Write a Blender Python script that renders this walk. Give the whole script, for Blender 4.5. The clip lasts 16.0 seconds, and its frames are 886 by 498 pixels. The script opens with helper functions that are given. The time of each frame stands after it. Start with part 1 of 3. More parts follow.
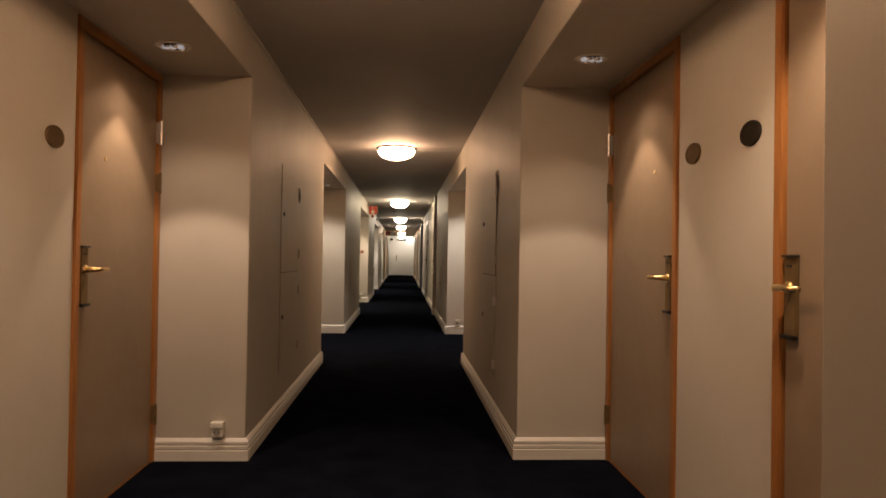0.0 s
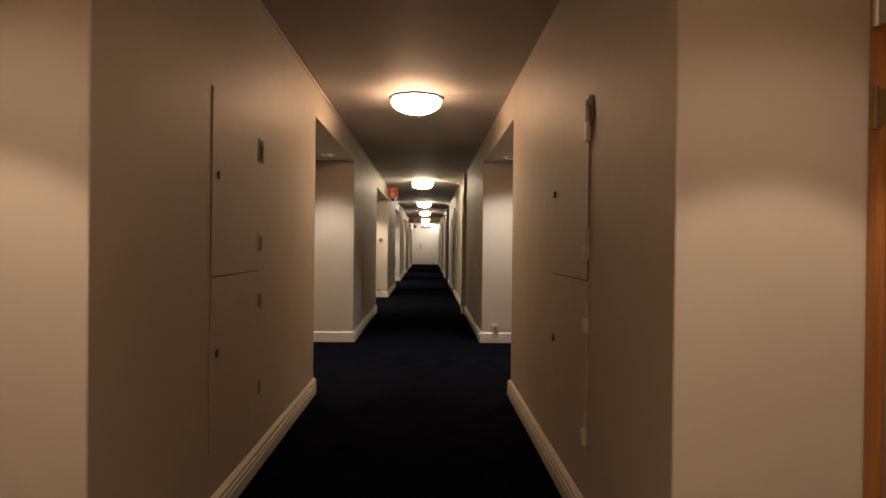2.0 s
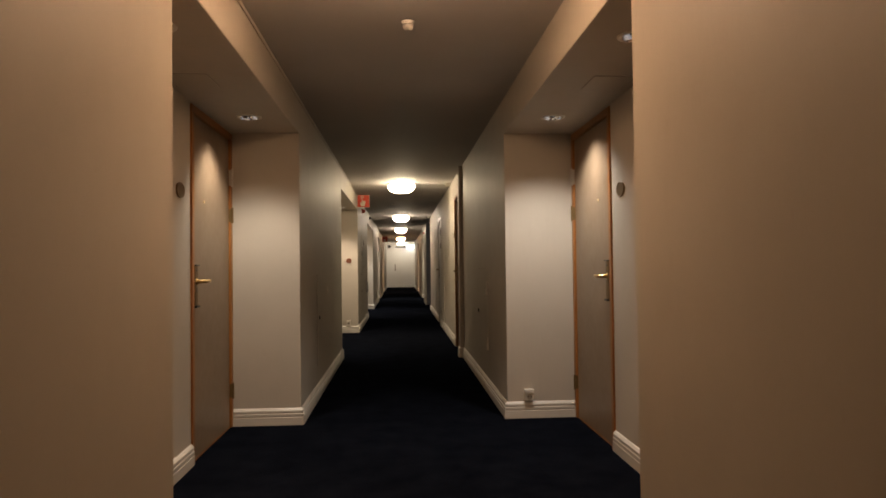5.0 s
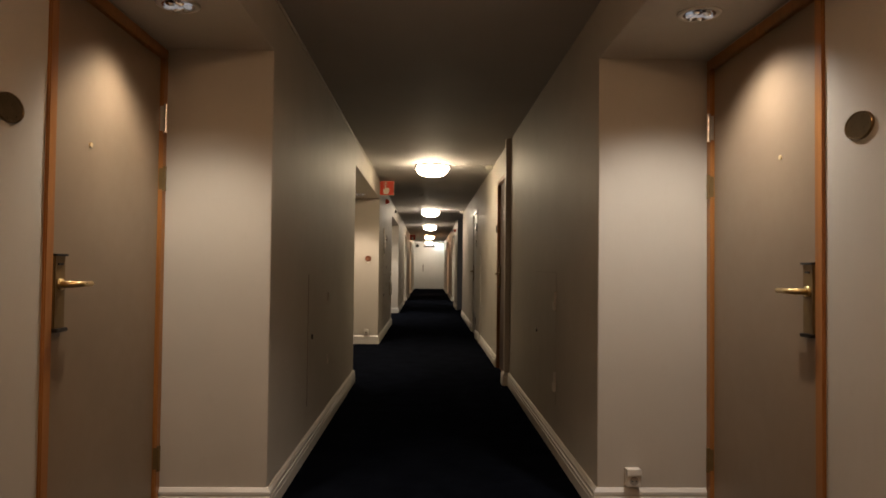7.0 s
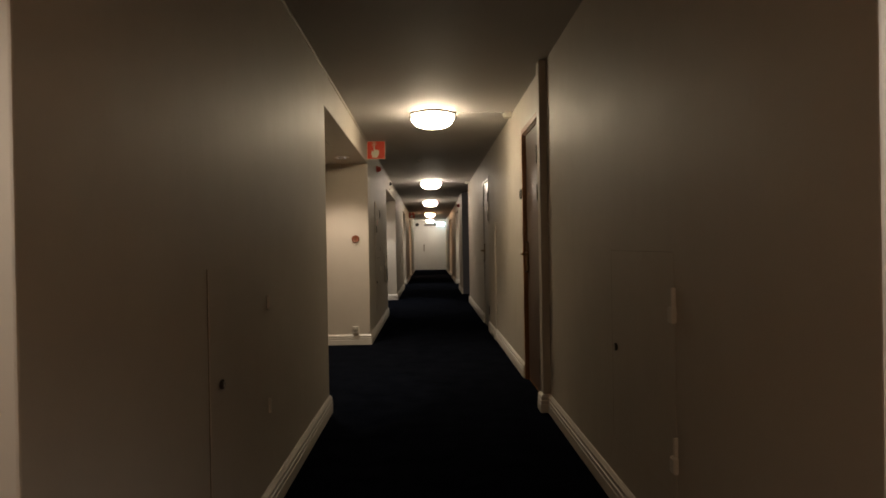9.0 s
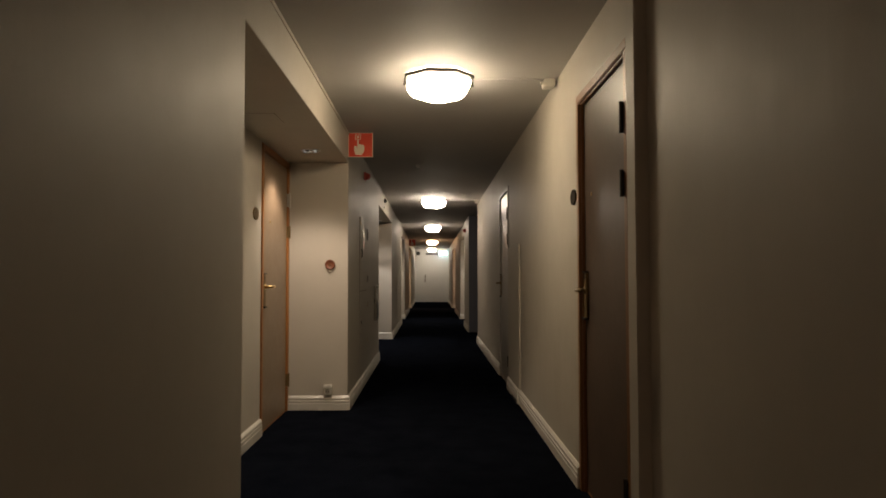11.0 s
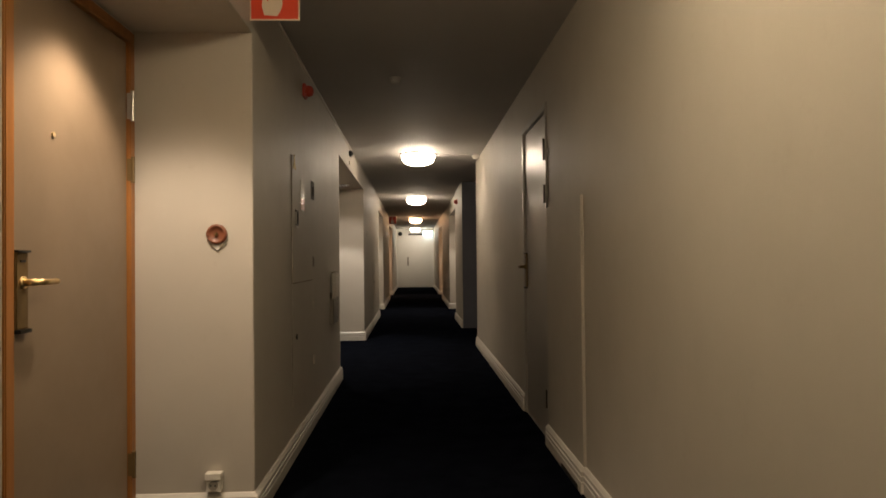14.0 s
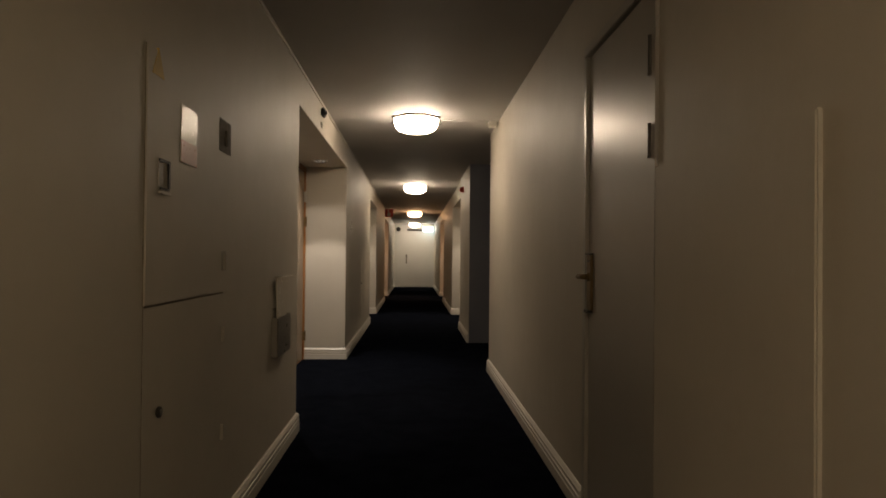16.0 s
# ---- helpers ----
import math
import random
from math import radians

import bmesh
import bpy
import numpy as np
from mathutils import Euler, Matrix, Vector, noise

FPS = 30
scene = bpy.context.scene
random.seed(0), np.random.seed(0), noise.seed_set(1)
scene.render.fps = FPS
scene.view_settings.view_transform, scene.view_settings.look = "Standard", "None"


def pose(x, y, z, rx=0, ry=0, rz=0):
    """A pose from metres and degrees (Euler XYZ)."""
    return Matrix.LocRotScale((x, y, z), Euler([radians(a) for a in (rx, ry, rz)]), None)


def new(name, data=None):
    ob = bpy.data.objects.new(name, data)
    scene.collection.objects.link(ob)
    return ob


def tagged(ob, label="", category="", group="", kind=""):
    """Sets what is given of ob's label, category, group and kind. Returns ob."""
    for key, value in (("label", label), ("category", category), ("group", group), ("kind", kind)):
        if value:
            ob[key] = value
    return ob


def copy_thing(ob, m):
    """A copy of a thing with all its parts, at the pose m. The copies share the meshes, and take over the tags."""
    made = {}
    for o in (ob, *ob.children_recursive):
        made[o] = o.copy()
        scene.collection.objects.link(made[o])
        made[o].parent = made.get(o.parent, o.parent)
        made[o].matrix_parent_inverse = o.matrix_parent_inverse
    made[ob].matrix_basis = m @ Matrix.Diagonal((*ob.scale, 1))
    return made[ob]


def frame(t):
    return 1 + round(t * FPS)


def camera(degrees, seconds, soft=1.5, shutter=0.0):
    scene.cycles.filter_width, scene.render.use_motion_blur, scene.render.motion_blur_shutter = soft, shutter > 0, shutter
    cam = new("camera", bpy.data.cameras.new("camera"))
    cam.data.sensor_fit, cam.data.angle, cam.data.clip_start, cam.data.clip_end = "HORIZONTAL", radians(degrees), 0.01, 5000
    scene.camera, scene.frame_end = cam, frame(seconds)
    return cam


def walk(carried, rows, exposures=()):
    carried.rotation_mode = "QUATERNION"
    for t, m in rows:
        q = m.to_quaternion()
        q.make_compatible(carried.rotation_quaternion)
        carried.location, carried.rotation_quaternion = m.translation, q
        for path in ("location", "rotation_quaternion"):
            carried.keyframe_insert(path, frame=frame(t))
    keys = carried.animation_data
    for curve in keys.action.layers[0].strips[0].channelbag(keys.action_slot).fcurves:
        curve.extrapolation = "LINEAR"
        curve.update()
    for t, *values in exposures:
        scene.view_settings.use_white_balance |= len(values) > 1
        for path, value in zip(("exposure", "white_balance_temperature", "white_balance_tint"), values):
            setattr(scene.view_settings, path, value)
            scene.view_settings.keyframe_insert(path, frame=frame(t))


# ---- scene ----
cam = camera(65.9, 16.0, soft=1.7)
# seconds, x, y, z, yaw, pitch, roll
PATH = [
    (0, 0.094, 0.000, 1.125, -3.363, 0.699, -0.921),
    (0.5, 0.090, 0.518, 1.144, -2.426, 2.029, 0.079),
    (1, 0.089, 1.049, 1.148, -3.247, -0.188, 0.691),
    (1.5, 0.100, 1.529, 1.142, -2.429, -1.322, 0.560),
    (2, 0.105, 2.059, 1.139, -1.309, -0.353, -0.636),
    (2.5, 0.086, 2.529, 1.149, -2.181, -0.126, -0.010),
    (3, 0.054, 3.007, 1.151, -1.943, 0.239, 0.163),
    (3.5, 0.008, 3.531, 1.135, -2.829, 1.022, 0.830),
    (6, -0.031, 5.978, 1.126, -3.712, 1.755, 0.622),
    (6.5, -0.033, 6.449, 1.125, -2.682, 2.781, 0.183),
    (7, -0.035, 6.903, 1.121, -1.239, 1.486, -0.643),
    (7.5, -0.033, 7.407, 1.138, -1.712, 0.553, -0.133),
    (8, -0.035, 7.932, 1.150, -0.220, 0.542, -0.175),
    (8.5, -0.043, 8.382, 1.139, -1.943, -0.157, 0.908),
    (9, -0.050, 8.850, 1.127, -1.160, -0.254, 0.981),
    (9.5, -0.057, 9.370, 1.124, -0.625, 0.942, 0.189),
    (12, -0.033, 11.891, 1.118, -2.026, 2.416, 0.189),
    (12.5, -0.029, 12.325, 1.111, -3.073, 1.219, 0.233),
    (13, -0.037, 12.832, 1.097, -2.951, 0.004, -0.719),
    (13.5, -0.062, 13.317, 1.106, -3.563, 0.810, 1.217),
    (14, -0.057, 13.808, 1.107, -2.444, 0.890, 0.590),
    (14.5, -0.041, 14.301, 1.105, -2.362, 1.605, 0.528),
    (15, -0.017, 14.772, 1.101, -3.851, 0.945, 0.154),
    (15.5, 0.004, 15.300, 1.111, -0.910, 0.288, -1.916),
    (16, -0.001, 15.794, 1.126, -2.416, 0.693, -0.560),
]
# seconds, stops, kelvin, tint
EXPOSURES = [(0.0, 0.38, 6350, 10), (0.5, 0.46, 6300, 10), (1.0, 0.4, 6350, 10), (1.5, 0.38, 6400, 10), (2.5, 0.22, 6450, 10), (3.5, 0.15, 6500, 10), (6.0, 0.15, 6500, 10), (6.5, 0.13, 6500, 10),
             (7.0, 0.0, 6400, 10), (8.5, -0.2, 6250, 10), (9.0, -0.28, 6250, 10), (9.5, -0.45, 6200, 10), (12.0, -0.34, 6300, 10), (12.5, -0.2, 6350, 10), (13.0, -0.17, 6400, 10), (14.0, -0.1, 6500, 10),
             (15.5, -0.15, 6600, 10), (16.0, -0.28, 6700, 10)]
walk(cam, [(t, pose(x, y, z, 90 + pitch, roll, yaw)) for t, x, y, z, yaw, pitch, roll in PATH], EXPOSURES)

# ---- world and large lights ----
world = bpy.data.worlds.new("night")
scene.world = world
world.use_nodes = True
world.node_tree.nodes["Background"].inputs[0].default_value = (0.02, 0.02, 0.03, 1)
world.node_tree.nodes["Background"].inputs[1].default_value = 0.02
LAMP_WARM, LAMP_NEUTRAL, LAMP_COOL, LAMP_AMBER, LAMP_POWER = (1.0, 0.595, 0.335), (1.0, 0.79, 0.52), (1.0, 0.815, 0.61), (1.0, 0.56, 0.28), 31.0
BEAM_WARM, BEAM_MID, BEAM_NEUTRAL, BEAM_COOL = (1.0, 0.72, 0.51), (1.0, 0.79, 0.59), (1.0, 0.86, 0.70), (1.0, 0.90, 0.79)
BEAM_POWER, SPILL_POWER = 50.0, 13.0

# ---- plan, in metres ----
XL, XR = -0.749, 0.749            # corridor walls
XBL, XBR, XCL = -1.236, 1.261, -1.258   # back walls of the door niches
ZC, ZS = 2.36, 2.10               # ceiling, niche soffit
Y_BACK, Y_END = -4.2, 41.5


# ---- materials ----
def material(name):
    m = bpy.data.materials.new(name)
    m.use_nodes = True
    nt = m.node_tree
    return m, nt, nt.nodes["Principled BSDF"]


def noise_node(nt, scale, detail=4.0, rough=0.55, stretch=None):
    n = nt.nodes.new("ShaderNodeTexNoise")
    n.inputs["Scale"].default_value, n.inputs["Detail"].default_value, n.inputs["Roughness"].default_value = scale, detail, rough
    geo = nt.nodes.new("ShaderNodeNewGeometry")
    src = geo.outputs["Position"]
    if stretch:
        mp = nt.nodes.new("ShaderNodeMapping")
        mp.inputs["Scale"].default_value = stretch
        nt.links.new(src, mp.inputs["Vector"])
        src = mp.outputs["Vector"]
    nt.links.new(src, n.inputs["Vector"])
    return n


def ramp_node(nt, src, lo, hi, a, b):
    r = nt.nodes.new("ShaderNodeValToRGB")
    r.color_ramp.elements[0].position, r.color_ramp.elements[1].position = lo, hi
    r.color_ramp.elements[0].color, r.color_ramp.elements[1].color = (*a, 1), (*b, 1)
    nt.links.new(src, r.inputs["Fac"])
    return r


def bump_to(nt, bsdf, src, strength, distance):
    b = nt.nodes.new("ShaderNodeBump")
    b.inputs["Strength"].default_value, b.inputs["Distance"].default_value = strength, distance
    nt.links.new(src, b.inputs["Height"])
    nt.links.new(b.outputs["Normal"], bsdf.inputs["Normal"])


def mixed(nt, fac, a, b, how="MIX"):
    m = nt.nodes.new("ShaderNodeMix")
    m.data_type, m.blend_type = "RGBA", how
    if isinstance(fac, float):
        m.inputs[0].default_value = fac
    else:
        nt.links.new(fac, m.inputs[0])
    nt.links.new(a, m.inputs[6])
    if isinstance(b, tuple):
        m.inputs[7].default_value = (*b, 1)
    else:
        nt.links.new(b, m.inputs[7])
    return m.outputs[2]


def surface(name, a, b, scale, rough, bump=0.0, bump_scale=300.0, depth=0.001, metal=0.0, stretch=None, stain=None, spec=0.5, vary=0.08, wave=0.0):
    """Two-scale procedural surface: broad blotches between a and b, fine grain in the relief, optional stains."""
    m, nt, bsdf = material(name)
    n = noise_node(nt, scale, 5.0, 0.6, stretch)
    col = ramp_node(nt, n.outputs["Fac"], 0.3, 0.7, a, b).outputs["Color"]
    if stain:
        s = noise_node(nt, 7.0, 6.0, 0.75)
        mask = ramp_node(nt, s.outputs["Fac"], 0.60, 0.78, (0, 0, 0), (0.35, 0.35, 0.35)).outputs["Color"]
        col = mixed(nt, mask, col, stain)
    nt.links.new(col, bsdf.inputs["Base Color"])
    bsdf.inputs["Metallic"].default_value = metal
    bsdf.inputs["Specular IOR Level"].default_value = spec
    r2 = noise_node(nt, scale * 6, 3.0)
    rr = nt.nodes.new("ShaderNodeMapRange")
    rr.inputs["To Min"].default_value, rr.inputs["To Max"].default_value = max(rough - vary, 0.03), min(rough + vary, 1.0)
    nt.links.new(r2.outputs["Fac"], rr.inputs["Value"])
    nt.links.new(rr.outputs["Result"], bsdf.inputs["Roughness"])
    if bump:
        bump_to(nt, bsdf, noise_node(nt, bump_scale, 3.0).outputs["Fac"], bump, depth)
    if wave:
        # slow unevenness of the plaster under the fine grain
        fine = bsdf.inputs["Normal"].links[0].from_node
        slow = nt.nodes.new("ShaderNodeBump")
        slow.inputs["Strength"].default_value, slow.inputs["Distance"].default_value = wave, 0.012
        nt.links.new(noise_node(nt, 5.5, 4.0, 0.55, (1.0, 1.0, 0.28)).outputs["Fac"], slow.inputs["Height"])
        nt.links.new(slow.outputs["Normal"], fine.inputs["Normal"])
    return m


def glow(name, colour, strength):
    m, nt, bsdf = material(name)
    bsdf.inputs["Base Color"].default_value = (0.9, 0.9, 0.88, 1)
    bsdf.inputs["Roughness"].default_value = 0.25
    bsdf.inputs["Emission Color"].default_value = (*colour, 1)
    bsdf.inputs["Emission Strength"].default_value = strength
    return m


PAINT = surface("wall_paint", (0.455, 0.420, 0.360), (0.51, 0.471, 0.406), 1.3, 0.55, 0.35, 260, 0.0008, stain=(0.39, 0.345, 0.285), wave=0.32)
END_WHITE = surface("white_wall_paint", (0.58, 0.58, 0.565), (0.64, 0.64, 0.62), 1.3, 0.55, 0.3, 260, 0.0008)
CEIL = surface("ceiling_paint", (0.49, 0.475, 0.465), (0.55, 0.535, 0.52), 0.9, 0.7, 0.4, 180, 0.001)
TRIM = surface("trim_paint", (0.60, 0.57, 0.515), (0.66, 0.63, 0.57), 2.0, 0.38, 0.15, 120, 0.0006, stain=(0.36, 0.33, 0.28))
CARPET = surface("navy_carpet", (0.0034, 0.0042, 0.0070), (0.0076, 0.0090, 0.0136), 5.0, 0.95, 1.0, 420, 0.004, spec=0.0)
LEAF = surface("taupe_laminate", (0.222, 0.161, 0.107), (0.258, 0.188, 0.126), 3.0, 0.40, 0.12, 500, 0.0004)
LEAF_DARK = surface("brown_laminate", (0.088, 0.060, 0.044), (0.115, 0.078, 0.057), 3.0, 0.36, 0.12, 500, 0.0004, vary=0.03)
LEAF_GREY = surface("grey_door_paint", (0.36, 0.34, 0.31), (0.39, 0.37, 0.335), 2.0, 0.33, 0.05, 200, 0.0003, vary=0.02)
OAK = surface("lacquered_oak", (0.26, 0.102, 0.023), (0.37, 0.155, 0.042), 14.0, 0.40, 0.25, 90, 0.0008, stretch=(3.0, 3.0, 0.15))
OAK_DARK = surface("dark_lacquered_oak", (0.19, 0.084, 0.028), (0.27, 0.124, 0.044), 14.0, 0.40, 0.25, 90, 0.0008, stretch=(3.0, 3.0, 0.15))
BRASS_PALE = surface("pale_brass", (0.62, 0.47, 0.25), (0.70, 0.54, 0.30), 9.0, 0.3, metal=0.3)
BRASS = surface("brass", (0.74, 0.54, 0.25), (0.84, 0.64, 0.33), 9.0, 0.30, metal=1.0)
BRONZE = surface("aged_lock_metal", (0.135, 0.088, 0.034), (0.19, 0.125, 0.048), 12.0, 0.5, metal=0.35)
STEEL = surface("hinge_steel", (0.52, 0.50, 0.46), (0.64, 0.62, 0.58), 12.0, 0.32, metal=1.0)
DARK_METAL = surface("dark_hinge_metal", (0.045, 0.04, 0.035), (0.075, 0.065, 0.055), 12.0, 0.4, metal=0.6)
BLACK = surface("black_plastic", (0.012, 0.012, 0.012), (0.02, 0.02, 0.02), 10.0, 0.45)
# two tones of one plaque metal; the paler has its reflection put into the colour
PLAQUE = surface("dark_plaque", (0.020, 0.016, 0.011), (0.030, 0.024, 0.016), 16.0, 0.6, spec=0.06)
PLAQUE_PALE = surface("pale_reflecting_brass", (0.20, 0.135, 0.065), (0.26, 0.18, 0.09), 16.0, 0.30, metal=0.9)
GREY_PATCH = surface("bare_grey_metal", (0.13, 0.118, 0.10), (0.19, 0.174, 0.15), 20.0, 0.75, spec=0.15)
FAINT_PATCH = surface("thinly_painted_metal", (0.30, 0.275, 0.235), (0.37, 0.34, 0.29), 20.0, 0.5)
PLASTIC = surface("white_plastic", (0.70, 0.67, 0.60), (0.76, 0.73, 0.66), 6.0, 0.35)
RED = surface("red_plastic", (0.40, 0.04, 0.02), (0.48, 0.055, 0.028), 6.0, 0.4)
RED_BROWN = surface("faded_red_brown_plastic", (0.16, 0.052, 0.024), (0.20, 0.068, 0.033), 20.0, 0.45)
SIGN_RED = surface("sign_red", (0.66, 0.055, 0.018), (0.74, 0.07, 0.025), 6.0, 0.4)
WHITE_INK = surface("white_ink", (0.72, 0.62, 0.48), (0.78, 0.68, 0.54), 9.0, 0.5)
PAPER = surface("paper_label", (0.72, 0.67, 0.58), (0.80, 0.75, 0.66), 6.0, 0.25)
PINK = surface("faded_red_print", (0.48, 0.20, 0.15), (0.56, 0.26, 0.20), 9.0, 0.3)
YELLOW = surface("faded_yellow_sticker", (0.45, 0.30, 0.06), (0.55, 0.38, 0.09), 9.0, 0.5)
SOFT_GAP = surface("filled_hairline_gap", (0.24, 0.21, 0.165), (0.30, 0.265, 0.21), 9.0, 0.8, spec=0.1)
# dark grey carries the shadow in the lower half of the wall pocket
SHADE_GREY = surface("shade_grey_acrylic", (0.14, 0.128, 0.11), (0.17, 0.157, 0.138), 6.0, 0.3)
GAP = surface("shadow_gap_filler", (0.17, 0.145, 0.11), (0.21, 0.18, 0.14), 9.0, 0.8, spec=0.1)
ACRYLIC = surface("grey_acrylic", (0.36, 0.335, 0.295), (0.41, 0.385, 0.34), 6.0, 0.15)
REFLECTOR = surface("downlight_reflector", (0.75, 0.76, 0.78), (0.82, 0.83, 0.85), 30.0, 0.12, metal=1.0)
GLASS_WARM = glow("lit_opal_glass_warm", LAMP_WARM, LAMP_POWER * 1.12)
GLASS_NEUTRAL = glow("lit_opal_glass", LAMP_NEUTRAL, LAMP_POWER * 1.6)
GLASS_COOL = glow("lit_opal_glass_cool", LAMP_COOL, LAMP_POWER * 1.35)
GLASS_AMBER = glow("lit_opal_glass_amber", LAMP_AMBER, LAMP_POWER * 1.2)
BULB_GLOW = glow("lit_bulb", (0.90, 0.92, 1.0), 0.18)
SLATE = surface("dark_slate_grey", (0.115, 0.12, 0.145), (0.14, 0.145, 0.17), 2.0, 0.55, 0.2, 200, 0.0006)
EXIT_GLOW = glow("lit_exit_panel", (0.72, 0.98, 1.0), 8.0)
GREEN_GLOW = glow("lit_green_symbol", (0.05, 0.7, 0.35), 2.5)


# ---- mesh helpers ----
def finish(name, bm, mat, bevel=0.0, smooth=False, segments=2):
    if bevel:
        bmesh.ops.bevel(bm, geom=[e for e in bm.edges if len(e.link_faces) == 2 and e.calc_face_angle(0) > 0.5],
                        offset=bevel, segments=segments, affect="EDGES", clamp_overlap=True)
    bmesh.ops.recalc_face_normals(bm, faces=bm.faces)
    me = bpy.data.meshes.new(name)
    for f in bm.faces:
        f.smooth = smooth
    bm.to_mesh(me)
    bm.free()
    me.materials.append(mat)
    return new(name, me)


def part(name, bm, mat, parent, label="", bevel=0.0, smooth=False, at=None, segments=2):
    ob = finish(name, bm, mat, bevel, smooth, segments)
    ob.parent = parent
    if at is not None:
        ob.matrix_basis = at
    return tagged(ob, label)


def thing(name, label, category, m=None, group="", kind=""):
    ob = new(name)
    ob.empty_display_size = 0.1
    if m is not None:
        ob.matrix_basis = m
    return tagged(ob, label, category, group, kind)


def box(x0, y0, z0, x1, y1, z1, bm=None):
    bm = bm or bmesh.new()
    m = Matrix.LocRotScale(((x0 + x1) / 2, (y0 + y1) / 2, (z0 + z1) / 2), None, (abs(x1 - x0), abs(y1 - y0), abs(z1 - z0)))
    bmesh.ops.create_cube(bm, size=1, matrix=m)
    return bm


def disc(radius, depth, m, n=24, r2=None, bm=None):
    bm = bm or bmesh.new()
    bmesh.ops.create_cone(bm, cap_ends=True, segments=n, radius1=radius, radius2=radius if r2 is None else r2, depth=depth, matrix=m)
    return bm


def lathe(profile, n=32, phase=0.0, bm=None, close=True):
    """Turns (radius, z) pairs round the z axis."""
    bm = bm or bmesh.new()
    rings = []
    for r, z in profile:
        rings.append([bm.verts.new((r * math.cos(phase + 2 * math.pi * i / n), r * math.sin(phase + 2 * math.pi * i / n), z)) for i in range(n)])
    for a, b in zip(rings, rings[1:]):
        for i in range(n):
            bm.faces.new((a[i], a[(i + 1) % n], b[(i + 1) % n], b[i]))
    if close:
        bm.faces.new(rings[0])
        bm.faces.new(rings[-1])
    return bm


def prism(points, depth, bm=None):
    """A plate in the local xz plane, from y = 0 out to y = -depth."""
    bm = bm or bmesh.new()
    front = [bm.verts.new((x, -depth, z)) for x, z in points]
    back = [bm.verts.new((x, 0, z)) for x, z in points]
    bm.faces.new(front)
    bm.faces.new(back[::-1])
    for i in range(len(points)):
        j = (i + 1) % len(points)
        bm.faces.new((front[j], front[i], back[i], back[j]))
    return bm


def structure(name, bm, mat, label, category, bevel=0.0):
    return tagged(finish(name, bm, mat, bevel), label, category, kind="structure")


def on_left(x, y, z=0.0):
    """Local x runs along the wall to the right as seen from the corridor, local y into the wall."""
    return pose(x, y, z, 0, 0, 90)


def on_right(x, y, z=0.0):
    return pose(x, y, z, 0, 0, -90)


# ---- floor, ceiling, walls ----
structure("floor", box(-2.6, Y_BACK - 0.2, -0.12, 2.6, Y_END + 0.2, 0), CARPET, "dark navy fitted corridor carpet, short pile", "floor")
structure("ceiling", box(-2.6, Y_BACK - 0.2, ZC, 2.6, Y_END + 0.2, ZC + 0.15), CEIL, "plain white painted corridor ceiling", "ceiling")
structure("wall_south", box(-2.6, Y_BACK - 0.2, 0, 2.6, Y_BACK, ZC), PAINT, "plain painted wall closing the corridor", "wall")
structure("wall_north", box(-2.6, Y_END, 0, 2.6, Y_END + 0.2, ZC), END_WHITE, "white painted end wall of the corridor", "wall")
structure("wall_outer_left", box(-2.6, Y_BACK, 0, -2.4, Y_END, ZC), PAINT, "plain painted outer wall", "wall")
structure("wall_outer_right", box(2.4, Y_BACK, 0, 2.6, Y_END, ZC), PAINT, "plain painted outer wall", "wall")

# niches: (near end, far end, x of back wall, door spans along y)
LEFT = [(1.04, 3.805, XBL, [(1.11, 2.07), (2.84, 3.80)]),
        (7.254, 10.019, XBL, [(7.322, 8.283), (9.057, 10.015)]),
        (13.53, 16.792, XCL, [(13.64, 14.593), (15.856, 16.788)]),
        (20.225, 23.34, -1.20, [(20.33, 21.29), (22.375, 23.336)]),
        (27.40, 29.34, -1.24, [(28.37, 29.33)]),
        (33.2, 35.6, -1.24, [(34.60, 35.56)])]
RIGHT = [(1.034, 3.826, XBR, [(1.12, 2.08), (2.84, 3.82)]),
         (7.241, 10.042, XBR, [(7.394, 8.354), (9.105, 10.038)]),
         (26.6, 29.24, 1.24, [(28.27, 29.23)]),
         (33.2, 35.6, 1.24, [(34.60, 35.56)])]
DOOR_H = 2.09


def sweep(name, line, profile, mat, label, category, ends=(0.0, 0.0)):
    """Sweeps (depth, height) pairs along a plan line with the room on its right-hand side, mitred at right angles."""
    pts = [Vector(q) for q in line]
    dirs = [(b - a).normalized() for a, b in zip(pts, pts[1:])]
    norm = [Vector((d.y, -d.x)) for d in dirs]
    bm = bmesh.new()
    rows = []
    for i, q in enumerate(pts):
        if i == 0:
            off = norm[0]
        elif i == len(pts) - 1:
            off = norm[-1]
        else:
            off = norm[i - 1] + norm[i] if abs(norm[i - 1].dot(norm[i])) < 0.5 else norm[i]
        rows.append([bm.verts.new((q.x + off.x * d, q.y + off.y * d, h)) for d, h in profile])
    n = len(profile)
    for a, b in zip(rows, rows[1:]):
        for i in range(n):
            bm.faces.new((a[i], a[(i + 1) % n], b[(i + 1) % n], b[i]))
    bm.faces.new(rows[0])
    bm.faces.new(rows[-1][::-1])
    return structure(name, bm, mat, label, category)


SKIRT = [(-0.004, 0.0), (0.021, 0.0), (0.021, 0.054), (0.017, 0.057), (0.017, 0.061), (0.0205, 0.064), (0.0205, 0.080), (0.0155, 0.083),
         (0.0155, 0.088), (0.019, 0.091), (0.0185, 0.104), (0.014, 0.109), (0.012, 0.112), (0.006, 0.119), (-0.004, 0.121)]


